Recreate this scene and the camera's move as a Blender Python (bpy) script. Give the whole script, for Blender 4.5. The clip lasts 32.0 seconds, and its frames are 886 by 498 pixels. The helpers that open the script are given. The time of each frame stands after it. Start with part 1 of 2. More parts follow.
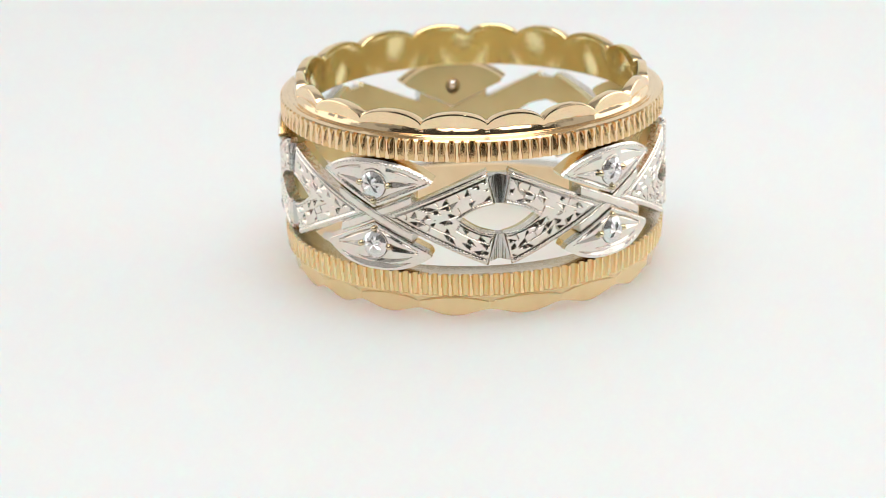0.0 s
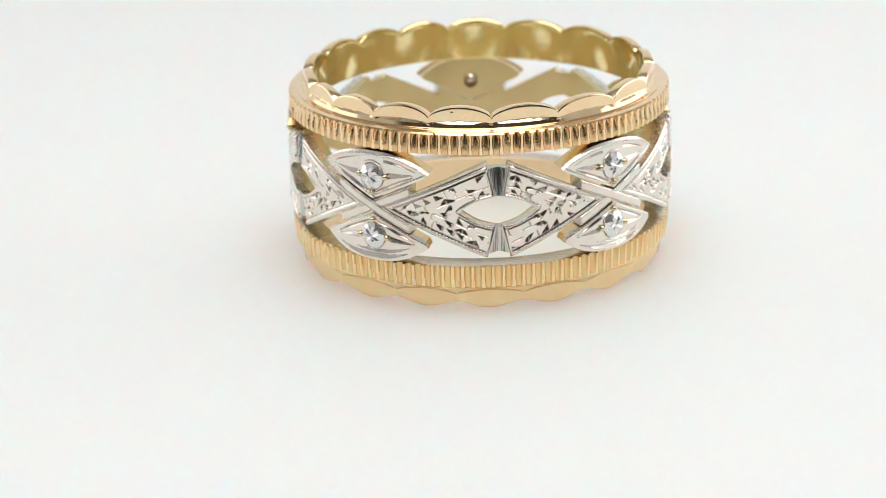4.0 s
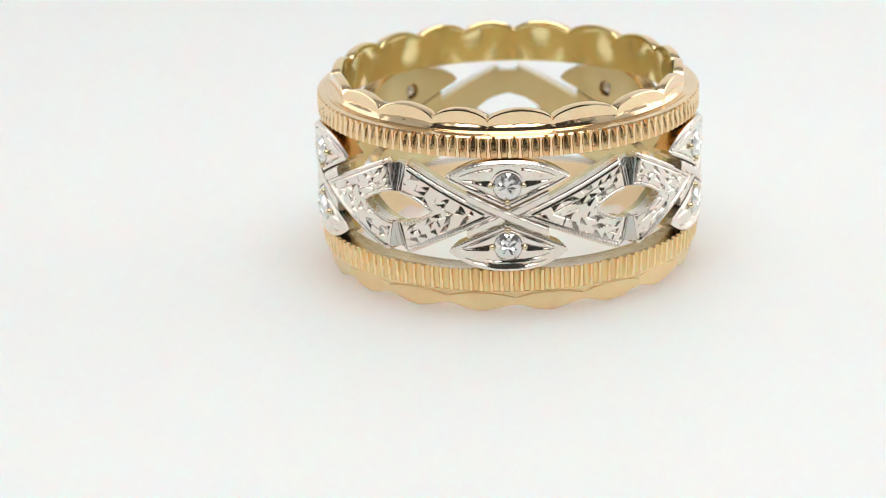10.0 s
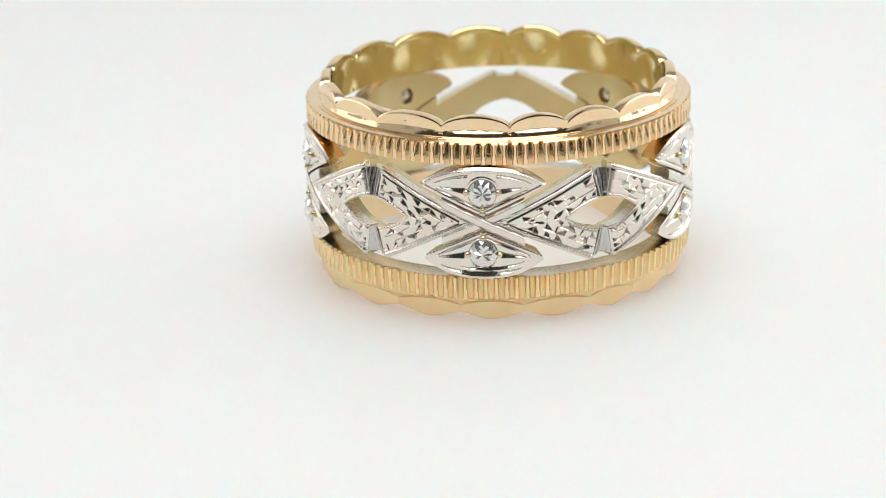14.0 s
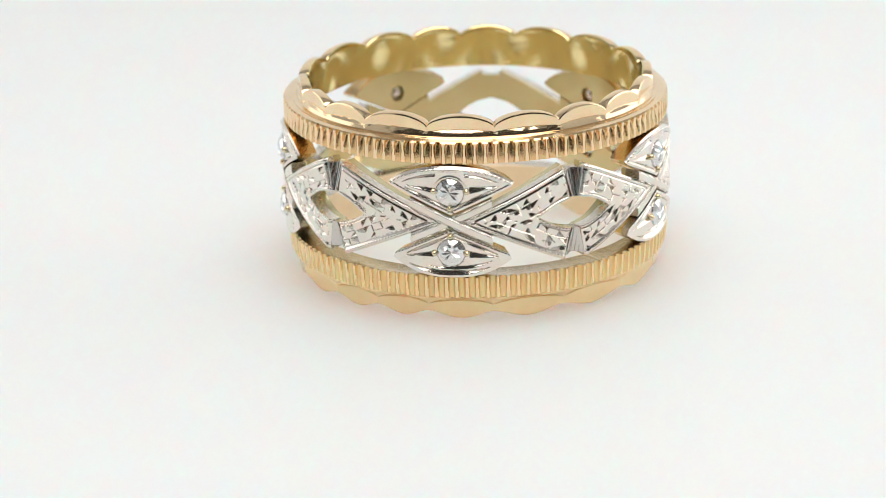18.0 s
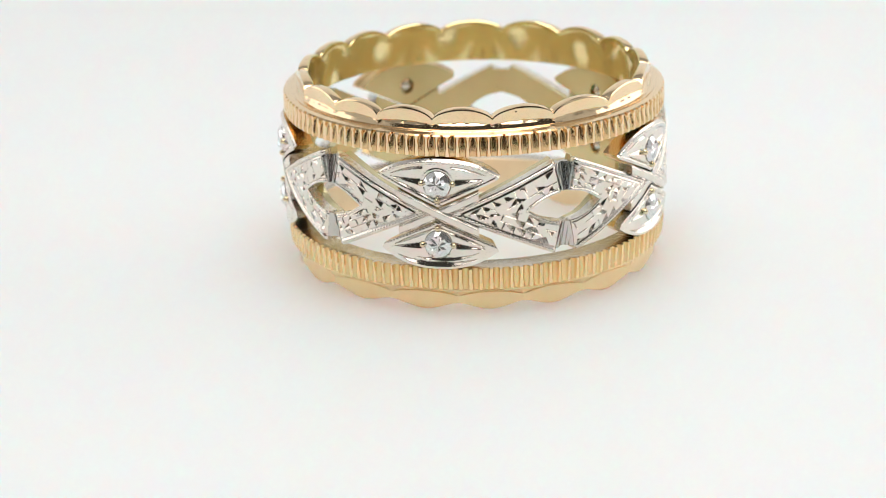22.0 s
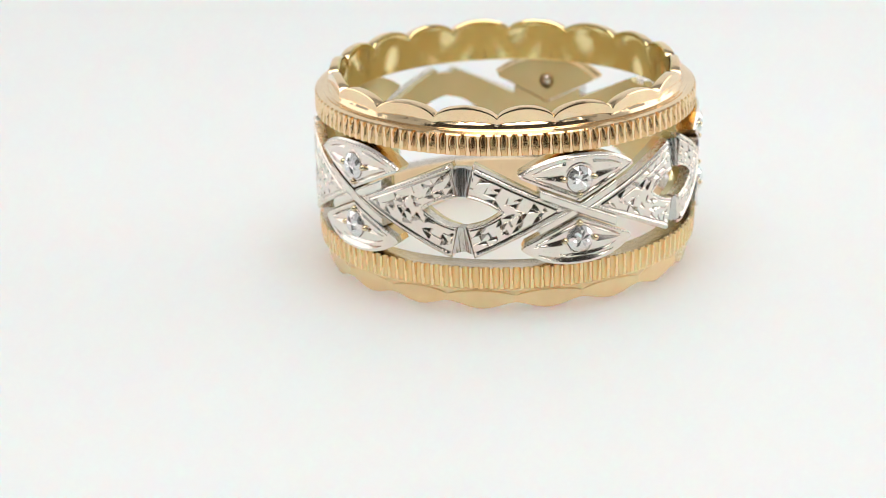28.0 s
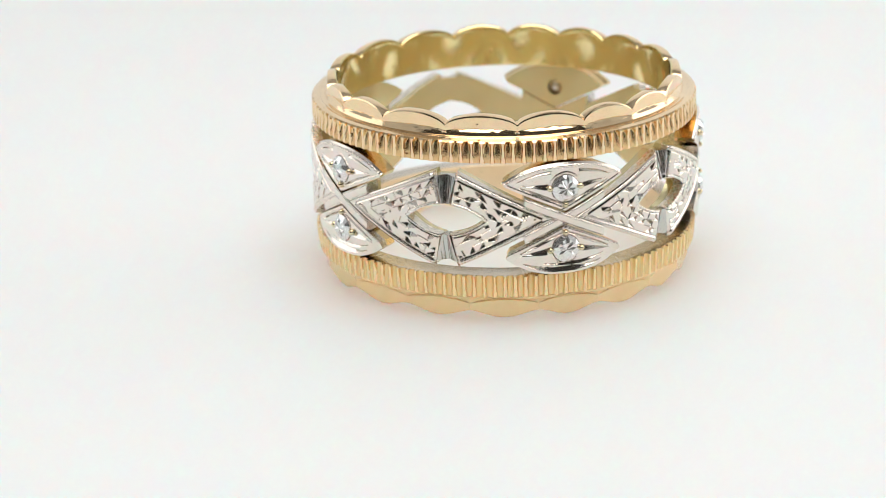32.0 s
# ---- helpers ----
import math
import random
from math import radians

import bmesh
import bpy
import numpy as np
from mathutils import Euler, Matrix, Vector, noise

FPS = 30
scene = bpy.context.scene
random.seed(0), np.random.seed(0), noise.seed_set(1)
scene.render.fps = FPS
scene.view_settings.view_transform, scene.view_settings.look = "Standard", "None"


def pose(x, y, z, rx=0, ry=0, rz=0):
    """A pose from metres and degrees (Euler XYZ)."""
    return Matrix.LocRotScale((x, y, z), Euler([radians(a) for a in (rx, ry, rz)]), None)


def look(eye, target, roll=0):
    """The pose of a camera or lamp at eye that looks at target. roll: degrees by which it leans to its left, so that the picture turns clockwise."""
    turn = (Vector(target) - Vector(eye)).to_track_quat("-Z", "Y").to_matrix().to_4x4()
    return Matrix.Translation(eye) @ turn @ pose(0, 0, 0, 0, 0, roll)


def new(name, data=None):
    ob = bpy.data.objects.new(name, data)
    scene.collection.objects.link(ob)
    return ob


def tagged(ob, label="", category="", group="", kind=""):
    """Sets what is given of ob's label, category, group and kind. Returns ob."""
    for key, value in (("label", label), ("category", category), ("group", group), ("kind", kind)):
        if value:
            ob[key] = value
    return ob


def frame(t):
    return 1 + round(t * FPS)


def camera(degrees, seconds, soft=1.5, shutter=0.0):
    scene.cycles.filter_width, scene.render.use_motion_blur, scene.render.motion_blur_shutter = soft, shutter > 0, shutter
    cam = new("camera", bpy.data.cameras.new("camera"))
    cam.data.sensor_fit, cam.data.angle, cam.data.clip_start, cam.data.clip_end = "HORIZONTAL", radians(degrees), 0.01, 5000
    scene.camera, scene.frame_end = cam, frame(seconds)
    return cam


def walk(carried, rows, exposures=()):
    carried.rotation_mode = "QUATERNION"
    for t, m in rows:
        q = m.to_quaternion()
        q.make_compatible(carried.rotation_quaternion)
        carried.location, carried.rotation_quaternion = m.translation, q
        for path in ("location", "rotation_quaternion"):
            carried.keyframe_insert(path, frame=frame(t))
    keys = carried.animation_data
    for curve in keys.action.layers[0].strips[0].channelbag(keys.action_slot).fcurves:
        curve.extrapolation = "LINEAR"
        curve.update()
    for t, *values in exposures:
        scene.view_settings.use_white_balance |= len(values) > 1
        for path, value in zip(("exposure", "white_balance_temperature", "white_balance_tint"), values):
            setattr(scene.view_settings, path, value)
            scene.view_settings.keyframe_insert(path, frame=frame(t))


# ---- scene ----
# All ring sizes below are in millimetres, brought to metres by MM.
MM = 0.001
LENS = 19.99
EYE = (0.0, -131.615, 45.95)      # camera, in mm; the turntable's axis meets the table near x = 2.74, y = 0
TILT, ROLL = 19.166, -1.508
AXIS_X, AXIS_Y = 2.739, 0.0       # axis about which the turntable carries the ring
ECC, ECC_PHASE = 1.023, -71.09    # the ring stands a little off that axis
SPIN, TURN_AT_2S = 18.806, 4.438  # degrees a second, and the ring's turn at two seconds
SECONDS = 32.0

# ---- camera ----
cam = camera(LENS, SECONDS, soft=0.62)
eye = Vector(EYE) * MM
cam.data.dof.use_dof, cam.data.dof.focus_distance, cam.data.dof.aperture_fstop = True, 0.1280, 64.0   # the far side is a little soft
aim = eye + Vector((0.0, math.cos(radians(TILT)), -math.sin(radians(TILT)))) * 0.1
walk(cam, [(0.0, look(eye, aim, ROLL)), (SECONDS, look(eye, aim, ROLL))])

# ---- light ----
world = bpy.data.worlds.new("dim_room")
scene.world = world
world.use_nodes = True
world.node_tree.nodes["Background"].inputs[0].default_value = (0.16, 0.15, 0.14, 1)
world.node_tree.nodes["Background"].inputs[1].default_value = 0.22
scene.view_settings.exposure = 0.0


def panel_lamp(name, where, target, sx, sy, watts, colour):
    data = bpy.data.lights.new(name, "AREA")
    data.shape, data.size, data.size_y, data.energy, data.color = "RECTANGLE", sx, sy, watts, colour
    ob = new(name, data)
    ob.matrix_world = look(where, target)
    return ob


panel_lamp("led_panel", (0.012, -0.082, 0.234), (0.012, -0.082, 0.0), 0.21, 0.24, 0.595, (0.99, 0.992, 0.988))
# unseen low fill lamps, added to lighten the table and the shadow
panel_lamp("side_fill", (-0.164, 0.058, 0.052), (0.0, 0.058, 0.052), 0.15, 0.095, 0.050, (0.97, 0.99, 1.0))
panel_lamp("side_fill", (0.164, 0.058, 0.052), (0.0, 0.058, 0.052), 0.15, 0.095, 0.078, (0.97, 0.99, 1.0))


# ---- materials ----
def material(name):
    m = bpy.data.materials.new(name)
    m.use_nodes = True
    return m, m.node_tree.nodes, m.node_tree.links, m.node_tree.nodes["Principled BSDF"]


def metal(name, colour, rough, scratch, grain_scale, stretch=(1, 1, 1), stain=0.06, satin=0.0, hand_wave=0.5):
    """Polished precious metal: soft clouding of the colour and gloss, and fine polishing scratches."""
    m, n, l, b = material(name)
    b.inputs["Metallic"].default_value = 1.0 - satin      # satin: the share of fine wear that scatters light
    tc = n.new("ShaderNodeTexCoord")
    cloud = n.new("ShaderNodeTexNoise")
    cloud.inputs["Scale"].default_value = 900
    cloud.inputs["Detail"].default_value = 4
    l.new(tc.outputs["Object"], cloud.inputs["Vector"])
    mapping = n.new("ShaderNodeMapping")
    if stretch:
        mapping.inputs["Scale"].default_value = stretch
        l.new(tc.outputs["Object"], mapping.inputs["Vector"])
    else:                                                  # file marks that run in towards the ring's axis
        split, turn, join = n.new("ShaderNodeSeparateXYZ"), n.new("ShaderNodeMath"), n.new("ShaderNodeCombineXYZ")
        turn.operation = "ARCTAN2"
        l.new(tc.outputs["Object"], split.inputs[0])
        l.new(split.outputs["Y"], turn.inputs[0])
        l.new(split.outputs["X"], turn.inputs[1])
        l.new(turn.outputs[0], join.inputs["X"])
        l.new(join.outputs[0], mapping.inputs["Vector"])
        mapping.inputs["Scale"].default_value = (0.0105, 1, 1)
    fine = n.new("ShaderNodeTexNoise")
    fine.inputs["Scale"].default_value = grain_scale
    fine.inputs["Detail"].default_value = 6
    fine.inputs["Roughness"].default_value = 0.7
    l.new(mapping.outputs["Vector"], fine.inputs["Vector"])
    mix = n.new("ShaderNodeMix")
    mix.data_type = "RGBA"
    mix.inputs["A"].default_value = (*colour, 1)
    mix.inputs["B"].default_value = (*[c * (1 - 2.2 * stain * (1.0 + 0.5 * k)) for k, c in enumerate(colour)], 1)
    l.new(cloud.outputs["Fac"], mix.inputs["Factor"])
    l.new(mix.outputs["Result"], b.inputs["Base Color"])
    ramp = n.new("ShaderNodeMapRange")
    ramp.inputs["To Min"].default_value = rough * 0.6
    ramp.inputs["To Max"].default_value = rough * 1.5
    l.new(fine.outputs["Fac"], ramp.inputs["Value"])
    l.new(ramp.outputs["Result"], b.inputs["Roughness"])
    pits = n.new("ShaderNodeTexVoronoi")
    pits.inputs["Scale"].default_value = 750
    l.new(tc.outputs["Object"], pits.inputs["Vector"])
    pit = n.new("ShaderNodeMapRange")
    pit.inputs["From Min"].default_value = 0.03
    pit.inputs["From Max"].default_value = 0.09
    l.new(pits.outputs["Distance"], pit.inputs["Value"])
    hand = n.new("ShaderNodeBump")      # hand polishing leaves broad, shallow waves
    hand.inputs["Strength"].default_value = hand_wave
    hand.inputs["Distance"].default_value = 0.00002
    l.new(cloud.outputs["Fac"], hand.inputs["Height"])
    pitted = n.new("ShaderNodeBump")
    l.new(hand.outputs["Normal"], pitted.inputs["Normal"])
    pitted.inputs["Strength"].default_value = 0.6
    pitted.inputs["Distance"].default_value = 0.00002
    l.new(pit.outputs["Result"], pitted.inputs["Height"])
    bump = n.new("ShaderNodeBump")
    l.new(pitted.outputs["Normal"], bump.inputs["Normal"])
    bump.inputs["Strength"].default_value = scratch
    bump.inputs["Distance"].default_value = 0.00003
    l.new(fine.outputs["Fac"], bump.inputs["Height"])
    l.new(bump.outputs["Normal"], b.inputs["Normal"])
    return m


GOLD = metal("polished_rose_yellow_gold", (0.985, 0.775, 0.505), 0.10, 0.10, 5200, satin=0.04)
WORN_GOLD = metal("rubbed_yellow_gold", (1.0, 0.79, 0.465), 0.16, 0.16, 4600, satin=0.45)
LOW_GOLD = metal("polished_yellow_gold", (1.0, 0.78, 0.47), 0.14, 0.12, 5200, satin=0.2)
# the same golds, deepened: gouge shade and gold-on-gold reflection put into the colour
GOUGE_SHADE = metal("gouge_shade_rose_gold", (0.84, 0.58, 0.30), 0.14, 0.3, 4200, satin=0.07)
LOW_GOUGE_SHADE = metal("gouge_shade_yellow_gold", (0.97, 0.73, 0.37), 0.2, 0.3, 4200, satin=0.35)
# edge gold darkened: the milled band's reflection is put into the colour
SAWN_REFLECT_GOLD = metal("sawn_gold_reflection_tint", (0.80, 0.61, 0.32), 0.16, 0.3, 4200)
BACKING = metal("pale_yellow_gold", (0.87, 0.79, 0.49), 0.2, 0.2, 4200, satin=0.3)
SATIN_GOLD = metal("satin_rose_gold", (0.99, 0.81, 0.56), 0.3, 0.2, 3800, satin=0.88)
GOLD_IN = metal("worn_yellow_gold", (0.92, 0.795, 0.42), 0.06, 0.08, 3800, satin=0.06, hand_wave=0.10)
PLATINUM = metal("engraved_platinum", (0.87, 0.83, 0.775), 0.15, 0.26, 7000, stain=0.07)
LEDGE = metal("filed_solder_ledge", (0.76, 0.71, 0.62), 0.24, 0.8, 5000, stretch=None, stain=0.1)
EDGE = metal("filed_pale_edge", (0.86, 0.83, 0.77), 0.26, 0.4, 6000, stain=0.06)
BRUSHED = metal("filed_platinum", (0.64, 0.63, 0.61), 0.22, 0.5, 9000, stretch=(1, 1, 0.06), stain=0.05)
PRONG = metal("pale_gold_bead", (0.80, 0.71, 0.49), 0.12, 0.05, 6000)

DIAMOND, _n, _l, _b = material("clear_diamond")
_b.inputs["Base Color"].default_value = (0.97, 0.945, 0.925, 1)
_b.inputs["Roughness"].default_value = 0.0
_b.inputs["IOR"].default_value = 2.42
_b.inputs["Transmission Weight"].default_value = 0.45
_b.inputs["Metallic"].default_value = 0.6

TABLE, _n, _l, _b = material("matt_white_board")
_tc = _n.new("ShaderNodeTexCoord")
_no = _n.new("ShaderNodeTexNoise")
_no.inputs["Scale"].default_value = 35
_no.inputs["Detail"].default_value = 5
_l.new(_tc.outputs["Object"], _no.inputs["Vector"])
_mx = _n.new("ShaderNodeMix")
_mx.data_type = "RGBA"
_mx.inputs["A"].default_value = (0.778, 0.786, 0.786, 1)
_mx.inputs["B"].default_value = (0.797, 0.80, 0.796, 1)
_l.new(_no.outputs["Fac"], _mx.inputs["Factor"])
_l.new(_mx.outputs["Result"], _b.inputs["Base Color"])
_b.inputs["Roughness"].default_value = 0.6
_b.inputs["Subsurface Weight"].default_value = 1.0        # milky acrylic: light seeps in under the ring
_b.inputs["Subsurface Radius"].default_value = (1.0, 0.53, 0.43)
_b.inputs["Subsurface Scale"].default_value = 0.040
_fn = _n.new("ShaderNodeTexNoise")
_fn.inputs["Scale"].default_value = 2500
_l.new(_tc.outputs["Object"], _fn.inputs["Vector"])
_bp = _n.new("ShaderNodeBump")
_bp.inputs["Strength"].default_value = 0.05
_bp.inputs["Distance"].default_value = 0.00002
_l.new(_fn.outputs["Fac"], _bp.inputs["Height"])
_l.new(_bp.outputs["Normal"], _b.inputs["Normal"])

WALL, _n, _l, _b = material("white_tent_cloth")
_b.inputs["Base Color"].default_value = (0.86, 0.87, 0.875, 1)
_b.inputs["Roughness"].default_value = 0.9

# for unseen sides and roof; grey chosen to dim what the metal mirrors
GREY, _n, _l, _b = material("unseen_grey_cloth")
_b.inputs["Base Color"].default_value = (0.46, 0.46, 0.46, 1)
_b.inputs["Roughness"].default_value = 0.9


# ---- the light tent: table and plain walls ----
def mesh_object(name, verts, faces, mat, smooth=False):
    me = bpy.data.meshes.new(name)
    me.from_pydata([tuple(v) for v in verts], [], faces)
    me.materials.append(mat)
    me.update()
    if smooth:
        me.polygons.foreach_set("use_smooth", [True] * len(me.polygons))
        me.set_sharp_from_angle(angle=radians(16))
    return me


def slab(name, lo, hi, mat):
    bm = bmesh.new()
    bmesh.ops.create_cube(bm, size=1.0)
    for v in bm.verts:
        v.co = [lo[k] + (v.co[k] + 0.5) * (hi[k] - lo[k]) for k in range(3)]
    me = bpy.data.meshes.new(name)
    bm.to_mesh(me)
    bm.free()
    me.materials.append(mat)
    return tagged(new(name, me), kind="structure")


tagged(slab("ground", (-0.30, -0.40, -0.040), (0.30, 0.26, 0.0), TABLE), "plain matt white milky acrylic board under the ring", "table top")
tagged(slab("wall_north", (-0.172, 0.140, 0.0), (0.172, 0.144, 0.242), WALL), "plain white cloth wall of the light tent", "wall")
# side walls and roof are added out of view to shape the reflections
tagged(slab("wall_west", (-0.172, -0.116, 0.0), (-0.168, 0.139, 0.242), GREY), "unseen plain grey wall, added to dim reflections in the metal", "wall")
tagged(slab("wall_east", (0.168, -0.116, 0.0), (0.172, 0.139, 0.242), GREY), "unseen plain grey wall, added to dim reflections in the metal", "wall")
tagged(slab("ceiling", (-0.172, -0.20, 0.243), (0.172, 0.144, 0.247), GREY), "unseen plain grey roof, added to dim reflections in the metal", "ceiling")


# ---- the ring ----
def part(name, me, parent, label="", where=None):
    ob = new(name, me)
    ob.parent = parent
    if where is not None:
        ob.matrix_local = where
    return tagged(ob, label) if label else ob


MID = 5.45      # height of the ring's middle over the table
R_OPEN = 10.5   # outer radius of the openwork


def wrap(angle, r, h):
    a = radians(angle)
    return (r * math.sin(a) * MM, -r * math.cos(a) * MM, (MID + h) * MM)


def lathe(name, columns, mat, inside, smooth=True):
    """A closed band: columns is a list of (angle, [(r, h), ...]) with equally long closed profiles."""
    verts, faces = [], []
    n, k = len(columns), len(columns[0][1])
    for angle, profile in columns:
        verts.extend(wrap(angle, r, h) for r, h in profile)
    for i in range(n):
        j = (i + 1) % n
        for q in range(k):
            p = (q + 1) % k
            faces.append((i * k + q, j * k + q, j * k + p, i * k + p))
    me = mesh_object(name, verts, faces, mat, smooth)
    me.materials.append(inside)
    for f in me.polygons:
        if math.hypot(f.center.x, f.center.y) < 9.06 * MM:
            f.material_index = 1
    return me


# the joints between the eighteen uneven scallops
JOINTS = [16.3, 36.0, 57.3, 79.3, 100.5, 120.3, 138.0, 158.0, 179.9, 202.2, 223.2, 241.3, 259.7, 280.4, 301.2, 321.8, 339.5, 357.8]
LOWER_JOINTS = [5.0, 24.6, 44.6, 65.0, 85.3, 104.3, 125.0, 145.5, 166.6, 187.2, 207.6, 226.4, 246.9, 263.6, 280.3, 299.8, 321.3, 343.8]


def scallop_at(angle, joints):
    """Where an angle lies in its scallop: -1 at one joint, 0 in the middle, 1 at the next; and which scallop."""
    a = angle % 360
    for i, s in enumerate(joints):
        e = joints[(i + 1) % 18]
        if e < s:
            e += 360
        for b in (a, a + 360):
            if s <= b < e:
                return 2 * (b - s) / (e - s) - 1, i
    return 0.0, 0


def rim_mesh(sign):
    """The scalloped outer rim, above (sign 1) or below (sign -1) the openwork: flat lens-shaped facets with a crescent cut at their foot."""
    rng = random.Random(5 + sign)
    uneven = [(0.05 * (rng.random() - 0.5), 0.03 * (rng.random() - 0.5), 0.04 * (rng.random() - 0.5)) for _ in JOINTS]
    columns = []
    for i in range(900):
        angle = i * 0.4
        u, which = scallop_at(angle, JOINTS if sign > 0 else LOWER_JOINTS)
        w = 1 - u * u
        arch = w ** 0.62 if sign > 0 else 0.5 + 0.5 * math.cos(math.pi * u)
        top = 4.80 + 0.53 * arch if sign > 0 else 5.06 + 0.39 * arch ** 0.75
        tall, deep, twist = uneven[which]
        top += tall * w if sign > 0 else 0.0
        face = (9.47 if sign > 0 else 9.84) + deep * w + twist * u * w + 0.135 * u * u
        nick = 0.5 * math.sin(radians(angle * 71)) + 0.5 * math.sin(radians(angle * 113 + 50)) * math.sin(radians(angle * 17))
        # the finger side is hand-finished and a little wavy
        inner = []
        for k in range(5):
            wave = (0.0012 * math.sin(radians(angle * 23) + 2.1 * k) + 0.002 * math.sin(radians(angle * 9) + k)) * min(1, k)
            inner.append((8.97 + wave, 4.26 + (top - 0.16 - 4.26) * k / 4))
        profile = [(8.97, 4.16), *inner, (8.985, top - 0.06), (9.03, top - 0.012), (9.09, top), (9.28, top - 0.002), (9.36, top - 0.012),
                   (face - 0.035, top - 0.045), (face - 0.008, top - 0.09), (face, top - 0.115), (face + 0.001, top - 0.135)]
        if sign > 0:
            low = 4.46 + (0.13 + 0.035 * nick) * w ** 0.7
            lip = min(1.0, 3.0 * w) * (0.05 + 0.015 * nick)
            profile += [(face + 0.008, (top + low) / 2), (face + 0.010, low + 0.02), (face + 0.012 - lip, low), (face + 0.03 - lip, low - 0.03),
                        (max(9.57, face + 0.015), 4.44), (max(9.61, face + 0.02), 4.35), (max(9.65, face + 0.03), 4.255), (9.70, 4.243), (9.79, 4.24)]
        else:
            low = 4.60 - 0.22 * w ** 0.8
            step = 0.05 * min(1.0, 2.5 * w)
            profile += [(face + 0.004, (top + low) / 2), (face + 0.006, low + 0.07), (face + 0.006 - step, low + 0.025), (face + 0.01, low), (max(face, 9.94) + 0.03, low - 0.05),
                        (10.04, min(4.35, low - 0.07)), (10.05, min(4.34, low - 0.09))]
        profile += [(9.86, 4.235), (9.89, 4.23)] if sign > 0 else [(10.04, 4.26), (10.02, 4.23)]
        profile += [(9.90, 4.22), (9.78, 4.21), (9.78, 4.16)]
        if sign < 0:
            profile = [(r, -h) for r, h in reversed(profile)]
        columns.append((angle, profile))
    return lathe("scalloped_rim", columns, GOLD if sign > 0 else WORN_GOLD, GOLD_IN if sign > 0 else SATIN_GOLD)


REEDS = 122


def reed_mesh(sign):
    """The milled band between rim and openwork: upright gouges with round heads, and narrow flat ridges between them."""
    rng = random.Random(9 + sign)
    columns, gouged = [], []
    per, rows = 18, 16
    depth = [0.17 + 0.07 * rng.random() for _ in range(REEDS)]
    lean = [(0.22 if sign > 0 else 0.10) * (rng.random() - 0.5) for _ in range(REEDS)]
    full = [0.64 + 0.12 * rng.random() for _ in range(REEDS)]
    head = [0.90 + 0.08 * rng.random() for _ in range(REEDS)]
    for i in range(REEDS):
        middle = (i + 0.5) * 360 / REEDS
        rough = 1.0 if 315 < middle < 338 else 0.0       # a stretch that was cut unevenly
        for k in range(per):
            x = (k + 0.5) / per * 2 - 1
            angle = (i + (k + 0.5) / per) * 360 / REEDS
            profile = [(8.969, 4.158), (8.969, 3.04), (9.02, 2.97), (10.02, 2.97), (10.16, 3.0)]
            for q in range(rows):
                f = q / (rows - 1)
                h = 3.03 + f * 1.13
                xx = abs(x - lean[i] * (1 + 2 * rough) * (f - 0.5))
                if sign > 0:
                    arch = math.sqrt(max(0.0, 1 - (max(0.0, f - head[i] + 0.2) / 0.2) ** 2))
                    wide = (full[i] + 0.06) * (0.72 + 0.28 * min(1.0, f / 0.5)) * arch
                    floor = depth[i] * (0.42 + 0.98 * f ** 1.6)
                    cut = floor * (0.3 + 0.7 * math.sqrt(1 - (xx / wide) ** 2)) if wide > 0.02 and xx < wide else 0.0
                    if wide > 0.02 and wide <= xx < wide + 0.08:
                        cut = floor * 0.3 * (1 - (xx - wide) / 0.08)
                    base = 10.345 - cut - 0.09 * max(0.0, (f - 0.9) / 0.1) ** 2 - 0.02 * max(0.0, 0.1 - f) / 0.1
                else:
                    wide = full[i] * (1 - 0.35 * max(0.0, (f - 0.4) / 0.6) ** 1.5)
                    fade = 1.15 - 0.7 * f
                    cut = (0.04 + (0.10 + 0.4 * depth[i]) * math.sqrt(1 - (xx / wide) ** 2)) * fade if xx < wide else 0.0
                    if wide <= xx < wide + 0.07:
                        cut = 0.04 * fade * (1 - (xx - wide) / 0.07)
                    base = 10.345 - cut - 0.09 * f ** 1.6
                profile.append((base, h))
            profile += [(10.12 if sign > 0 else 10.03, 4.2), (10.04 if sign > 0 else 9.97, 4.225), (9.93, 4.225), (9.8, 4.19)]
            if sign < 0:
                profile = [(r, -h) for r, h in reversed(profile)]
            columns.append((angle, profile))
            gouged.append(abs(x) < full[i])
    me = lathe("milled_band", columns, GOLD if sign > 0 else LOW_GOLD, GOLD_IN if sign > 0 else SATIN_GOLD)
    me.materials.append(LEDGE)
    # browner gold in the gouges paints their shade and repeated reflections
    me.materials.append(GOUGE_SHADE if sign > 0 else LOW_GOUGE_SHADE)
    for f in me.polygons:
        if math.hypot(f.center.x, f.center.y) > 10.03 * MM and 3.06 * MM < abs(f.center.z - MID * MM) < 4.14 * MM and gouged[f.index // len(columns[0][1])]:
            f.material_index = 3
        if sign < 0 and 9.06 * MM < math.hypot(f.center.x, f.center.y) < 10.3 * MM and f.normal.z > 0.6:
            f.material_index = 2
    return me


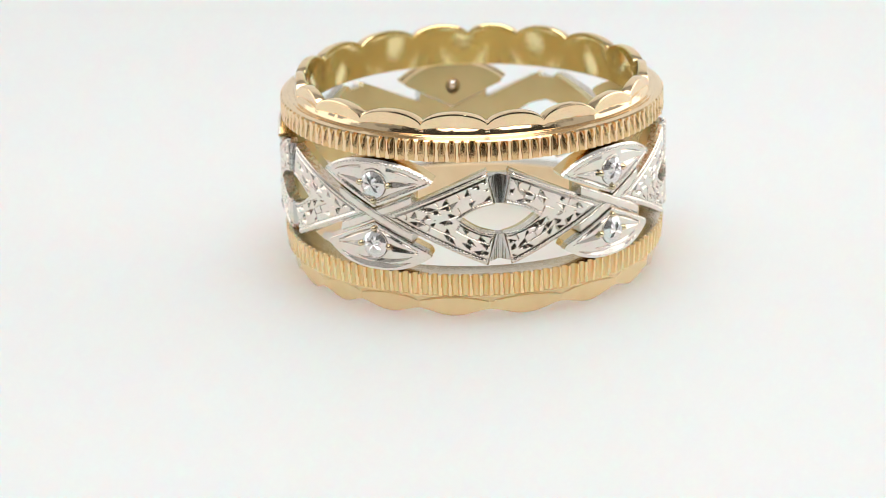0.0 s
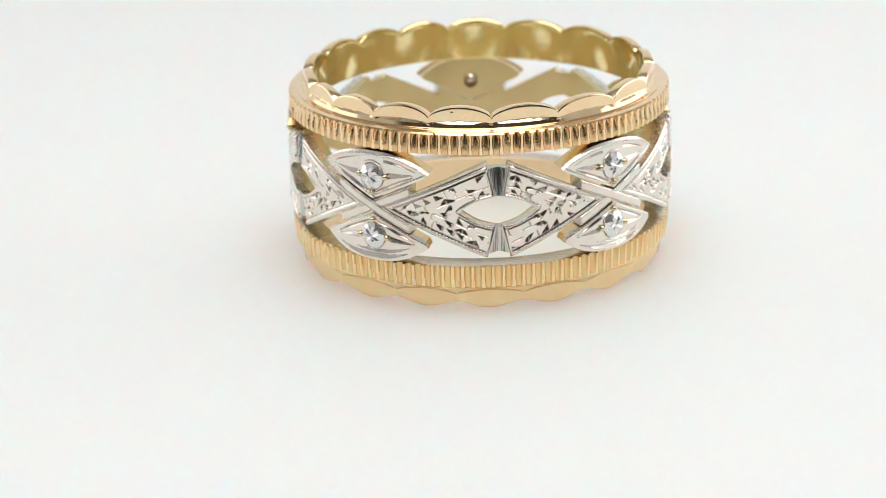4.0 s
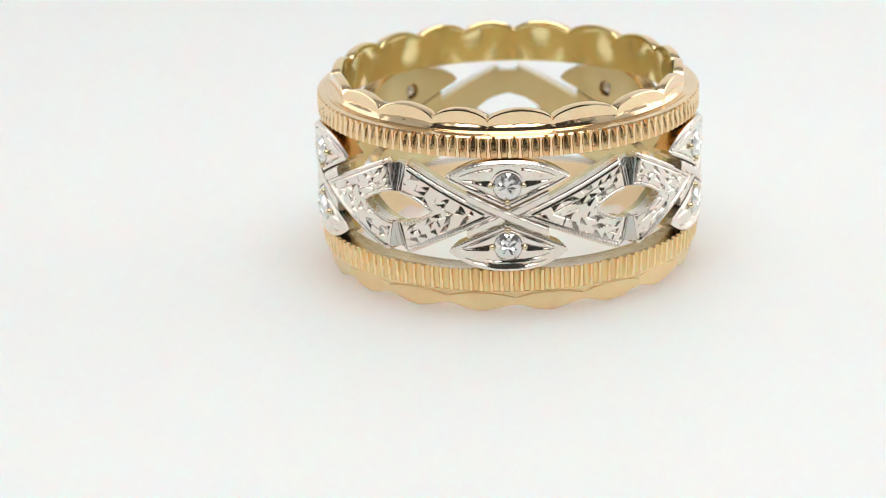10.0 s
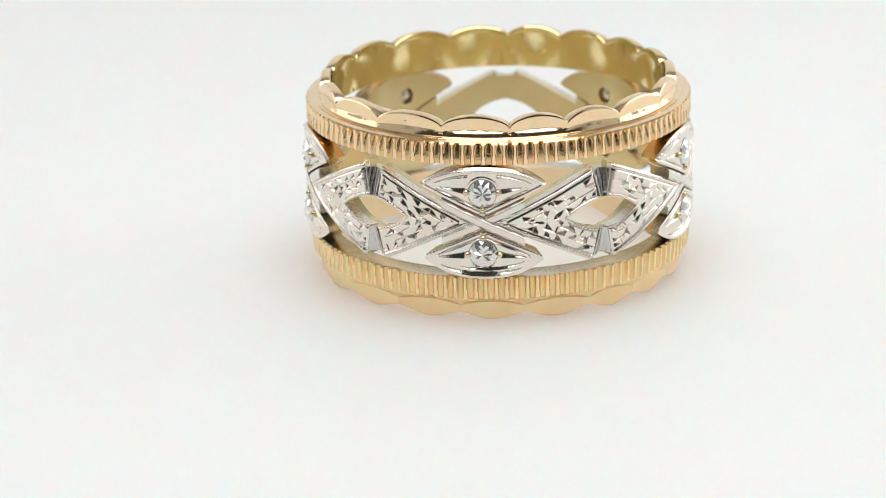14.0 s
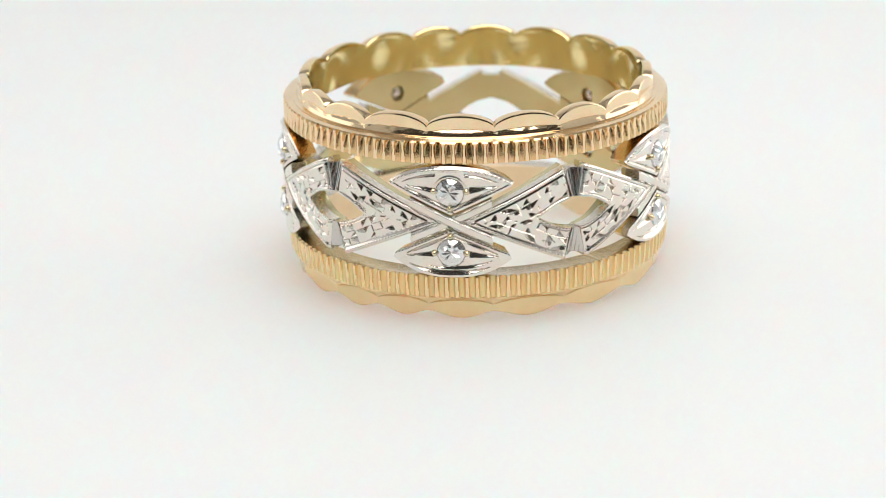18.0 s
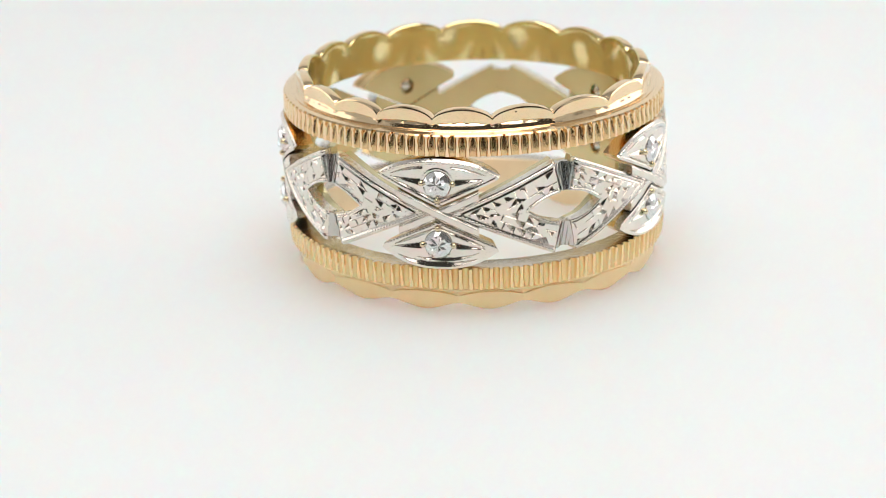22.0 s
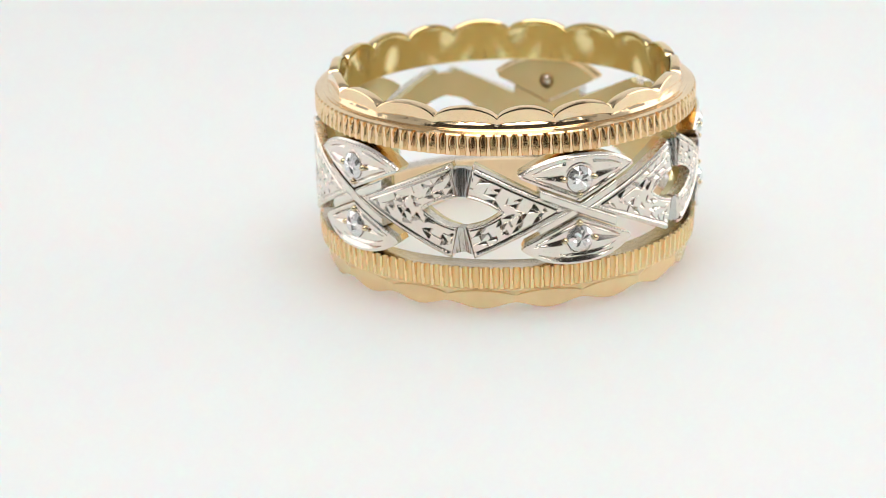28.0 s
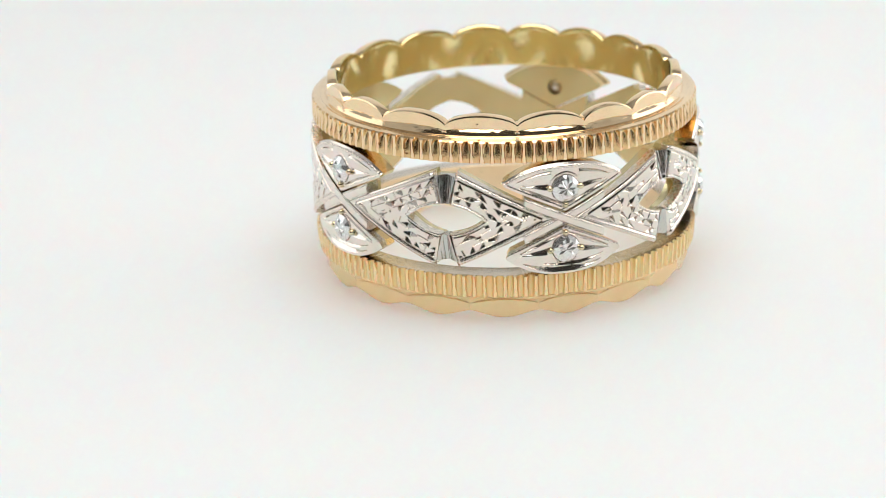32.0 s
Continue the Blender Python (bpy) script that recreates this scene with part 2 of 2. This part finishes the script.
def clipped_grid(outline, step):
    """A fine flat grid cut to a convex outline (mm, counter-clockwise): its points and faces."""
    us, vs = [p[0] for p in outline], [p[1] for p in outline]
    nu, nv = max(2, int((max(us) - min(us)) / step) + 1), max(2, int((max(vs) - min(vs)) / step) + 1)
    bm = bmesh.new()
    grid = [[bm.verts.new((min(us) + (max(us) - min(us)) * i / nu, min(vs) + (max(vs) - min(vs)) * j / nv, 0)) for j in range(nv + 1)] for i in range(nu + 1)]
    for i in range(nu):
        for j in range(nv):
            bm.faces.new((grid[i][j], grid[i + 1][j], grid[i + 1][j + 1], grid[i][j + 1]))
    for (u0, v0), (u1, v1) in zip(outline, outline[1:] + outline[:1]):
        bmesh.ops.bisect_plane(bm, geom=bm.verts[:] + bm.edges[:] + bm.faces[:], dist=1e-5, plane_co=(u0, v0, 0), plane_no=(v1 - v0, u0 - u1, 0), clear_outer=True)
    bm.verts.index_update()
    pts = np.array([v.co[:2] for v in bm.verts])
    faces = [tuple(v.index for v in f.verts) for f in bm.faces]
    rim = [tuple(v.index for v in e.verts) for e in bm.edges if len(e.link_faces) == 1]
    bm.free()
    return pts, faces, rim


def plate(name, outline, step, outer, inner, mat, relief=None, bend=None, at=0.0, hole=None, side=None):
    """A solid plate with that outline, bent round the ring at the angle at, from radius outer to inner, with an engraved face."""
    area = sum(a[0] * b[1] - b[0] * a[1] for a, b in zip(outline, outline[1:] + outline[:1]))
    if area < 0:
        outline = outline[::-1]
    pts, faces, rim = clipped_grid(outline, step)
    if not len(pts):
        return None
    if hole:
        rr = np.hypot(pts[:, 0] - hole[0], pts[:, 1] - hole[1])
        faces = [f for f in faces if not all(rr[i] < hole[2] for i in f)]
        used = {i for f in faces for i in f}
        for i in used:
            if rr[i] < hole[2]:
                pts[i] = np.array(hole[:2]) + (pts[i] - hole[:2]) * hole[2] / max(rr[i], 1e-6)
        count = {}
        for f in faces:
            for a, b in zip(f, f[1:] + f[:1]):
                count[(min(a, b), max(a, b))] = count.get((min(a, b), max(a, b)), 0) + 1
        rim = [e for e, c in count.items() if c == 1]
    lift = relief(pts[:, 0], pts[:, 1]) if relief else np.zeros(len(pts))
    flat = bend(pts.copy()) if bend else pts
    n = len(pts)
    verts = [wrap(at + math.degrees(u / R_OPEN), outer + d, v) for (u, v), d in zip(flat, lift)]
    verts += [wrap(at + math.degrees(u / R_OPEN), inner, v) for u, v in flat]
    out = list(faces) + [tuple(i + n for i in reversed(f)) for f in faces]
    flats = len(out)
    directed = set()
    for f in faces:
        directed.update(zip(f, f[1:] + f[:1]))
    for a, b in rim:
        if (a, b) not in directed:
            a, b = b, a
        out.append((b, a, a + n, b + n))
    me = mesh_object(name, verts, out, mat)
    if side:                       # the sawn edges keep a finish of their own
        me.materials.append(side)
        for f in list(me.polygons)[flats:]:
            f.material_index = 1
    return me


def line_distance(u, v, p, q):
    """Signed distance of points from the line p-q, and the way along it."""
    du, dv = q[0] - p[0], q[1] - p[1]
    ln = math.hypot(du, dv)
    return ((u - p[0]) * -dv + (v - p[1]) * du) / ln, ((u - p[0]) * du + (v - p[1]) * dv) / ln


def groove(d, half, depth):
    return -depth * np.maximum(0, 1 - np.abs(d) / half)


def chisel(dv, half, depth):
    """A cut with a steep upper wall and a broad floor that faces up; dv counts upwards."""
    x = (dv + half) / (2 * half)
    return -depth * np.where((x > 0) & (x < 1), np.minimum(x, (1 - x) * 6), 0)


def beads(d, s, pitch, height):
    """A milgrain edge: a row of tiny beads."""
    return height * np.abs(np.sin(math.pi * s / pitch)) ** 0.6 * np.maximum(0, 1 - (d / 0.08) ** 2)


def leaf_half(up):
    return 3.26 if up > 0 else 3.10


def leaf_arc(u, up):
    """Height of the leaf's outer edge over the ring's middle."""
    return 2.95 - 0.92 * np.abs(u / leaf_half(up)) ** 2.5


def leaf_outline(up):
    half = leaf_half(up)
    arc = [(half * (k / 8 - 1), float(leaf_arc(half * (k / 8 - 1), up))) for k in range(17)]
    pts = [(0.0, 0.40), (half - 0.16, 0.40 + 0.456 * (half - 0.16))] + arc[::-1] + [(0.16 - half, 0.40 + 0.456 * (half - 0.16))]
    return [(u, v * up) for u, v in pts]


STONE_V, STONE_R = 1.60, 0.69


def leaf_relief(up, seed):
    rng = random.Random(seed)
    cut = [(0.88 + 0.12 * rng.random(), 2.2 + 0.4 * rng.random(), 0.15 + 0.05 * rng.random()) for _ in range(2)]

    def relief(u, v):
        w = v * up
        z = np.zeros_like(u)
        arc = leaf_arc(u, up) - w
        if up < 0:
            span = np.clip(1 - (np.abs(u + 0.15) / 2.1) ** 2, 0, 1)
            z += chisel((arc - 0.25), np.maximum(0.15 * span, 0.015), 0.15) * (span > 0)
            span = np.clip(1 - (np.abs(u - 0.45) / 1.6) ** 2, 0, 1)
            z += chisel((arc - 0.53), np.maximum(0.10 * span, 0.015), 0.10) * (span > 0)
        else:
            span = np.clip(1 - (np.abs(u) / 2.5) ** 2, 0, 1)
            z += chisel(-(arc - 0.44), np.maximum(0.09 * span, 0.015), 0.10) * (span > 0) * (np.abs(u) > 0.75)
            z += beads(arc - 0.20, u, 0.22, 0.06) - 0.09 * np.clip(1 - arc / 0.13, 0, 1)      # the outer edge is rolled over
        for k, side in enumerate((-1, 1)):
            d, s = line_distance(u * side, w, (0.0, 0.40), (2.98, 1.76))
            z += beads(d - 0.10, s, 0.20, 0.03)
            z += chisel((d - 0.26) * up, np.maximum(0.085 * np.clip(1 - ((s - 1.5) / 1.2) ** 2, 0, 1), 0.015), 0.11) * (np.abs(s - 1.5) < 1.2)
            x = u * side
            a, b, half = cut[k]
            t = np.clip((x - a) / (b - a), 0, 1)
            z += chisel((w - 1.70 - 0.12 * (x - a)) * up, np.maximum(half * (1 - t), 0.015), 0.15 * (1 - 0.6 * t)) * (x > a) * (x < b)
        rr = np.hypot(u, w - STONE_V)
        z += -np.where(rr < STONE_R + 0.03, 0.05, 0) + 0.02 * np.maximum(0, 1 - np.abs(rr - STONE_R - 0.12) / 0.09)
        return z
    return relief


def arm_relief(start, corner, tip, notch, seed):
    """Beaded edges, and between them rows of cells with wedge-shaped cuts and scored lines."""
    rng = random.Random(seed)
    pitch, tall = 0.60, 0.37
    cells = {}
    for j in range(4):
        for c in range(14):
            cells[j, c] = (rng.random(), rng.random() < 0.5, rng.random() < 0.5, rng.random(), rng.random(), 0.55 + 0.45 * rng.random())
    offset = [rng.random() for _ in range(4)]
    below = corner[1] < 0

    def relief(u, v):
        d, s = line_distance(u, v, start, corner)
        d = np.abs(d)
        e, q = line_distance(u, v, tip, notch)
        e = np.abs(e)
        g, c = line_distance(u, v, corner, notch)
        g = np.abs(g)
        m, k = line_distance(u, v, start, tip)
        m = np.abs(m)
        z = beads(d - 0.15, s, 0.19, 0.035) + chisel((d - 0.28) * (1 if below else -1), 0.065, 0.06) * (s > 0.7) - 0.06 * np.clip(1 - d / 0.10, 0, 1)
        z += beads(e - 0.08, q, 0.20, 0.03) * (q > -0.1) + chisel((e - 0.18) * (-1 if below else 1), 0.05, 0.05) * (q > 0.1)
        z -= 0.20 * np.clip(1 - g / 0.26, 0, 1) ** 2
        free = (d > 0.345) & (e > 0.22) & (g > 0.16) & (m > 0.03)
        cuts = np.zeros_like(u)
        for j in range(4):
            for c in range(14):
                kind, turned, hung, line, stroke, size = cells[j, c]
                s0 = (c - offset[j]) * pitch
                x = (s - s0) / pitch
                y = (d - 0.35 - tall * j) / tall
                y = y if below else 1 - y                  # counts upwards
                here = (x >= 0) & (x < 1) & (y >= 0) & (y < 1)
                if not here.any():
                    continue
                t = (1 - x if turned else x) / size
                if kind < 0.78:
                    if hung:
                        rise, room = y - 0.10 - 0.8 * t, (y < 0.92) & (t > 0.05)
                    else:
                        rise, room = y - 0.08, (y < 0.92 - 0.85 * t) & (t > 0.05)
                    cuts = np.where(here & room & (rise > 0), np.minimum(cuts, -0.46 * tall * rise - 0.012), cuts)
                if line < 0.35:
                    cuts = np.where(here, np.minimum(cuts, groove((y - 0.02) * tall, 0.075, 0.045)), cuts)
                if stroke < 0.42:
                    cuts = np.where(here, np.minimum(cuts, groove((x - 0.03) * pitch, 0.07, 0.05)), cuts)
        return z + cuts * free
    return relief


def stone_mesh():
    """A single-cut stone: a table that breaks into the star of the facets below it, crown facets, girdle and pavilion."""
    rng = random.Random(77)
    verts, faces, n = [(0.03 * MM, -0.02 * MM, 0.215 * MM)], [], 16
    for q, (r, z) in enumerate(((0.30, 0.215), (0.50, 0.185), (0.71, 0.03), (0.71, -0.07))):
        for i in range(n):
            a = 2 * math.pi * (i + (0.5 if q == 1 else 0)) / n
            dz = (0.030 if i % 2 else -0.030) + 0.05 * (rng.random() - 0.5) if q == 0 else (0.05 * (rng.random() - 0.5) if q == 1 else 0)
            rr = r * (1.15 if q == 0 and i % 2 else 1.0)
            verts.append((rr * math.cos(a) * MM, rr * math.sin(a) * MM, (z + dz) * MM))
    verts.append((0, 0, -0.60 * MM))
    at = lambda q, i: 1 + q * n + i % n
    for i in range(n):
        faces.append((0, at(0, i), at(0, i + 1)))
        faces += [(at(0, i), at(1, i), at(0, i + 1)), (at(0, i + 1), at(1, i), at(1, i + 1))]
        faces += [(at(1, i), at(2, i), at(2, i + 1)), (at(1, i), at(2, i + 1), at(1, i + 1))]
        faces.append((at(2, i), at(3, i), at(3, i + 1), at(2, i + 1)))
        faces.append((at(3, i), 4 * n + 1, at(3, i + 1)))
    return mesh_object("diamond", verts, faces, DIAMOND)


def bead_mesh():
    bm = bmesh.new()
    bmesh.ops.create_uvsphere(bm, u_segments=12, v_segments=8, radius=0.165 * MM)
    for v in bm.verts:
        v.co.z *= 1.25
    me = bpy.data.meshes.new("prong")
    bm.to_mesh(me)
    bm.free()
    me.materials.append(PRONG)
    me.polygons.foreach_set("use_smooth", [True] * len(me.polygons))
    return me


def culet_mesh():
    verts, faces, n = [], [], 8
    for r, z in ((0.40, -0.16), (0.18, -0.02)):
        verts += [(r * math.cos(2 * math.pi * i / n) * MM, r * math.sin(2 * math.pi * i / n) * MM, z * MM) for i in range(n)]
    verts.append((0, 0, 0.0))
    for i in range(n):
        j = (i + 1) % n
        faces += [(i, j, n + j, n + i), (n + i, n + j, 2 * n)]
    return mesh_object("culet", verts, faces, DIAMOND)


def outward(angle, r, h, spin=0.0, flip=False):
    """A pose on the ring at that angle, radius and height, whose z axis points out of the ring (or in, flipped)."""
    a = radians(angle)
    out = Vector((math.sin(a), -math.cos(a), 0)) * (-1 if flip else 1)
    up = Vector((0, 0, 1))
    side = up.cross(out)
    m = Matrix((side, up, out)).transposed().to_4x4()
    return Matrix.Translation(wrap(angle, r, h)) @ m @ Matrix.Rotation(radians(spin), 4, "Z")


ring = new("ring")
tagged(ring, "wide gold and platinum band ring with diamonds on white board", "ring")

CROSSES = [0.0, 73.3, 143.8, 215.0, 288.0]
NOTCHES = [37.2, 110.0, 181.0, 250.3, 324.3]    # the notch after each cross
STONE, BEAD, CULET = stone_mesh(), bead_mesh(), culet_mesh()


def build_bands():
    for sign in (1, -1):
        part("scalloped_rim", rim_mesh(sign), ring, "polished gold rim cut into scallops")
        part("milled_band", reed_mesh(sign), ring, "gold band with close upright gouges")


def build_cross(i):
    at = CROSSES[i]
    rng = random.Random(40 + i)
    for up in (1, -1):
        # upper leaf's platinum edges are coloured gold for the band mirrored in them
        leaf = part("leaf_panel", plate("leaf_panel", leaf_outline(up), 0.038, R_OPEN, R_OPEN - 0.42, PLATINUM, leaf_relief(up, 10 * i + up), at=at, hole=(0.0, STONE_V * up, 0.62), side=SAWN_REFLECT_GOLD if up > 0 else BRUSHED), ring, "engraved platinum leaf with beaded edge")
        back = [(u * 0.985, v * 0.99) for u, v in leaf_outline(up)]
        part("gold_backing", plate("gold_backing", back, 0.10, R_OPEN - 0.423, R_OPEN - 1.05, BACKING, at=at, hole=(0.0, STONE_V * up, 0.46), side=SAWN_REFLECT_GOLD), leaf, "yellow gold backing plate")
        part("diamond", STONE, leaf, "round single-cut clear diamond", outward(at, R_OPEN + 0.03, STONE_V * up, 360 * rng.random()))
        for u, v in ((-0.83, 0.05), (0.83, 0.05), (0.0, -0.85)):
            part("prong", BEAD, leaf, "", outward(at + math.degrees((u + 0.05 * (rng.random() - 0.5)) / R_OPEN), R_OPEN + 0.03, (STONE_V + v) * up))
        part("culet", CULET, leaf, "stone's point in its drilled hole", outward(at, R_OPEN - 0.98, STONE_V * up, 20, True))
    # two smooth bars that cross between the leaves
    for k, slope in enumerate((-0.466, 0.466)):
        half = 0.25
        nv = half * math.hypot(1, slope)
        e = 2.12
        outline = [(-e, -e * slope - nv), (e, e * slope - nv), (e, e * slope + nv), (-e, -e * slope + nv)]

        def relief(u, v, slope=slope):
            d = (v - slope * u) / math.hypot(1, slope)
            return 0.04 * (1 - (d / 0.25) ** 2) + groove(d - 0.2, 0.025, 0.05) + groove(d + 0.2, 0.025, 0.05)
        bar = part("cross_bar", plate("cross_bar", outline, 0.05, R_OPEN + 0.03 - 0.05 * k, R_OPEN - 0.8, PLATINUM, relief, at=at, side=BRUSHED), ring, "smooth platinum bar of the cross")
        part("gold_backing", plate("gold_backing", outline, 0.14, R_OPEN - 0.803, R_OPEN - 1.045 + 0.004 * k, BACKING, at=at), bar, "yellow gold backing plate")


def build_arm(at, notch, side, up, seed):
    """One engraved arm from a cross to the notch beside it."""
    reach = abs((notch - at + 180) % 360 - 180)
    mm = lambda deg: math.radians(deg) * R_OPEN * side
    start, corner = (mm(2.4), 0.0), (mm(reach - 3.3), 2.50 * up)
    inner, tip = (mm(reach - 1.1), 0.80 * up), (mm(reach - 11.4), 0.0)

    def bend(p):
        e, q = line_distance(p[:, 0], p[:, 1], tip, inner)
        ln = math.hypot(inner[0] - tip[0], inner[1] - tip[1])
        f = np.sin(np.clip(q / ln, 0, 1) * math.pi)
        p[:, 1] += up * 0.17 * f * np.exp(-np.abs(e) / 0.6)
        return p
    outline = [start, tip, inner, corner]
    arm = part("engraved_arm", plate("engraved_arm", outline, 0.038, R_OPEN - 0.02, R_OPEN - 0.6, PLATINUM, arm_relief(start, corner, tip, inner, seed), bend, at, side=EDGE), ring, "platinum arm with chiselled cuts and beaded edges")
    back = [start, (mm(reach - 12.2), 0.0), (inner[0], inner[1] + 0.10 * up), corner]
    part("gold_backing", plate("gold_backing", back, 0.14, R_OPEN - 0.603, R_OPEN - 1.05, BACKING, None, bend, at, side=BACKING), arm, "yellow gold backing plate")


def build_notch(at, up):
    """The fluted, filed notch between two arms."""
    def relief(u, v):
        half = 0.19 + 0.40 * np.clip((np.abs(v) - 0.82) / 1.6, 0, 1)
        x = np.clip(u / half, -1, 1)
        return (-0.17 - 0.19 * (1 + np.cos(math.pi * x)) + 0.014 * np.sin(u * 47 + 2.0 * np.sin(at))) * (0.25 + 0.75 * np.clip((np.abs(v) - 0.82) / 1.5, 0, 1))
    outline = [(-0.20, 0.84 * up), (0.20, 0.84 * up), (0.57, 2.27 * up), (-0.57, 2.27 * up)]
    notch = part("fluted_notch", plate("fluted_notch", outline, 0.05, R_OPEN - 0.03, R_OPEN - 0.8, BRUSHED, relief, at=at), ring, "filed platinum flute in the lozenge")
    back = [(u, (0.94 if abs(v) < 1.5 else 2.27) * up) for u, v in outline]
    part("gold_backing", plate("gold_backing", back, 0.14, R_OPEN - 0.803, R_OPEN - 1.046, BACKING, at=at), notch, "yellow gold backing plate")


def motions():
    """The turntable carries the ring round, a little off the axis."""
    rows = []
    for k in range(65):
        t = 0.5 * k
        ph = radians(ECC_PHASE - SPIN * t)
        rows.append((t, pose((AXIS_X + ECC * math.sin(ph)) * MM, (AXIS_Y - ECC * math.cos(ph)) * MM, 0, 0, 0, TURN_AT_2S - SPIN * (t - 2.0))))
    walk(ring, rows)


build_bands()
for i in range(5):
    build_cross(i)
    for side, notch in ((1, NOTCHES[i]), (-1, NOTCHES[i - 1])):
        for up in (1, -1):
            build_arm(CROSSES[i], notch, side, up, 100 + 8 * i + 2 * side + up)
    for up in (1, -1):
        build_notch(NOTCHES[i], up)
motions()
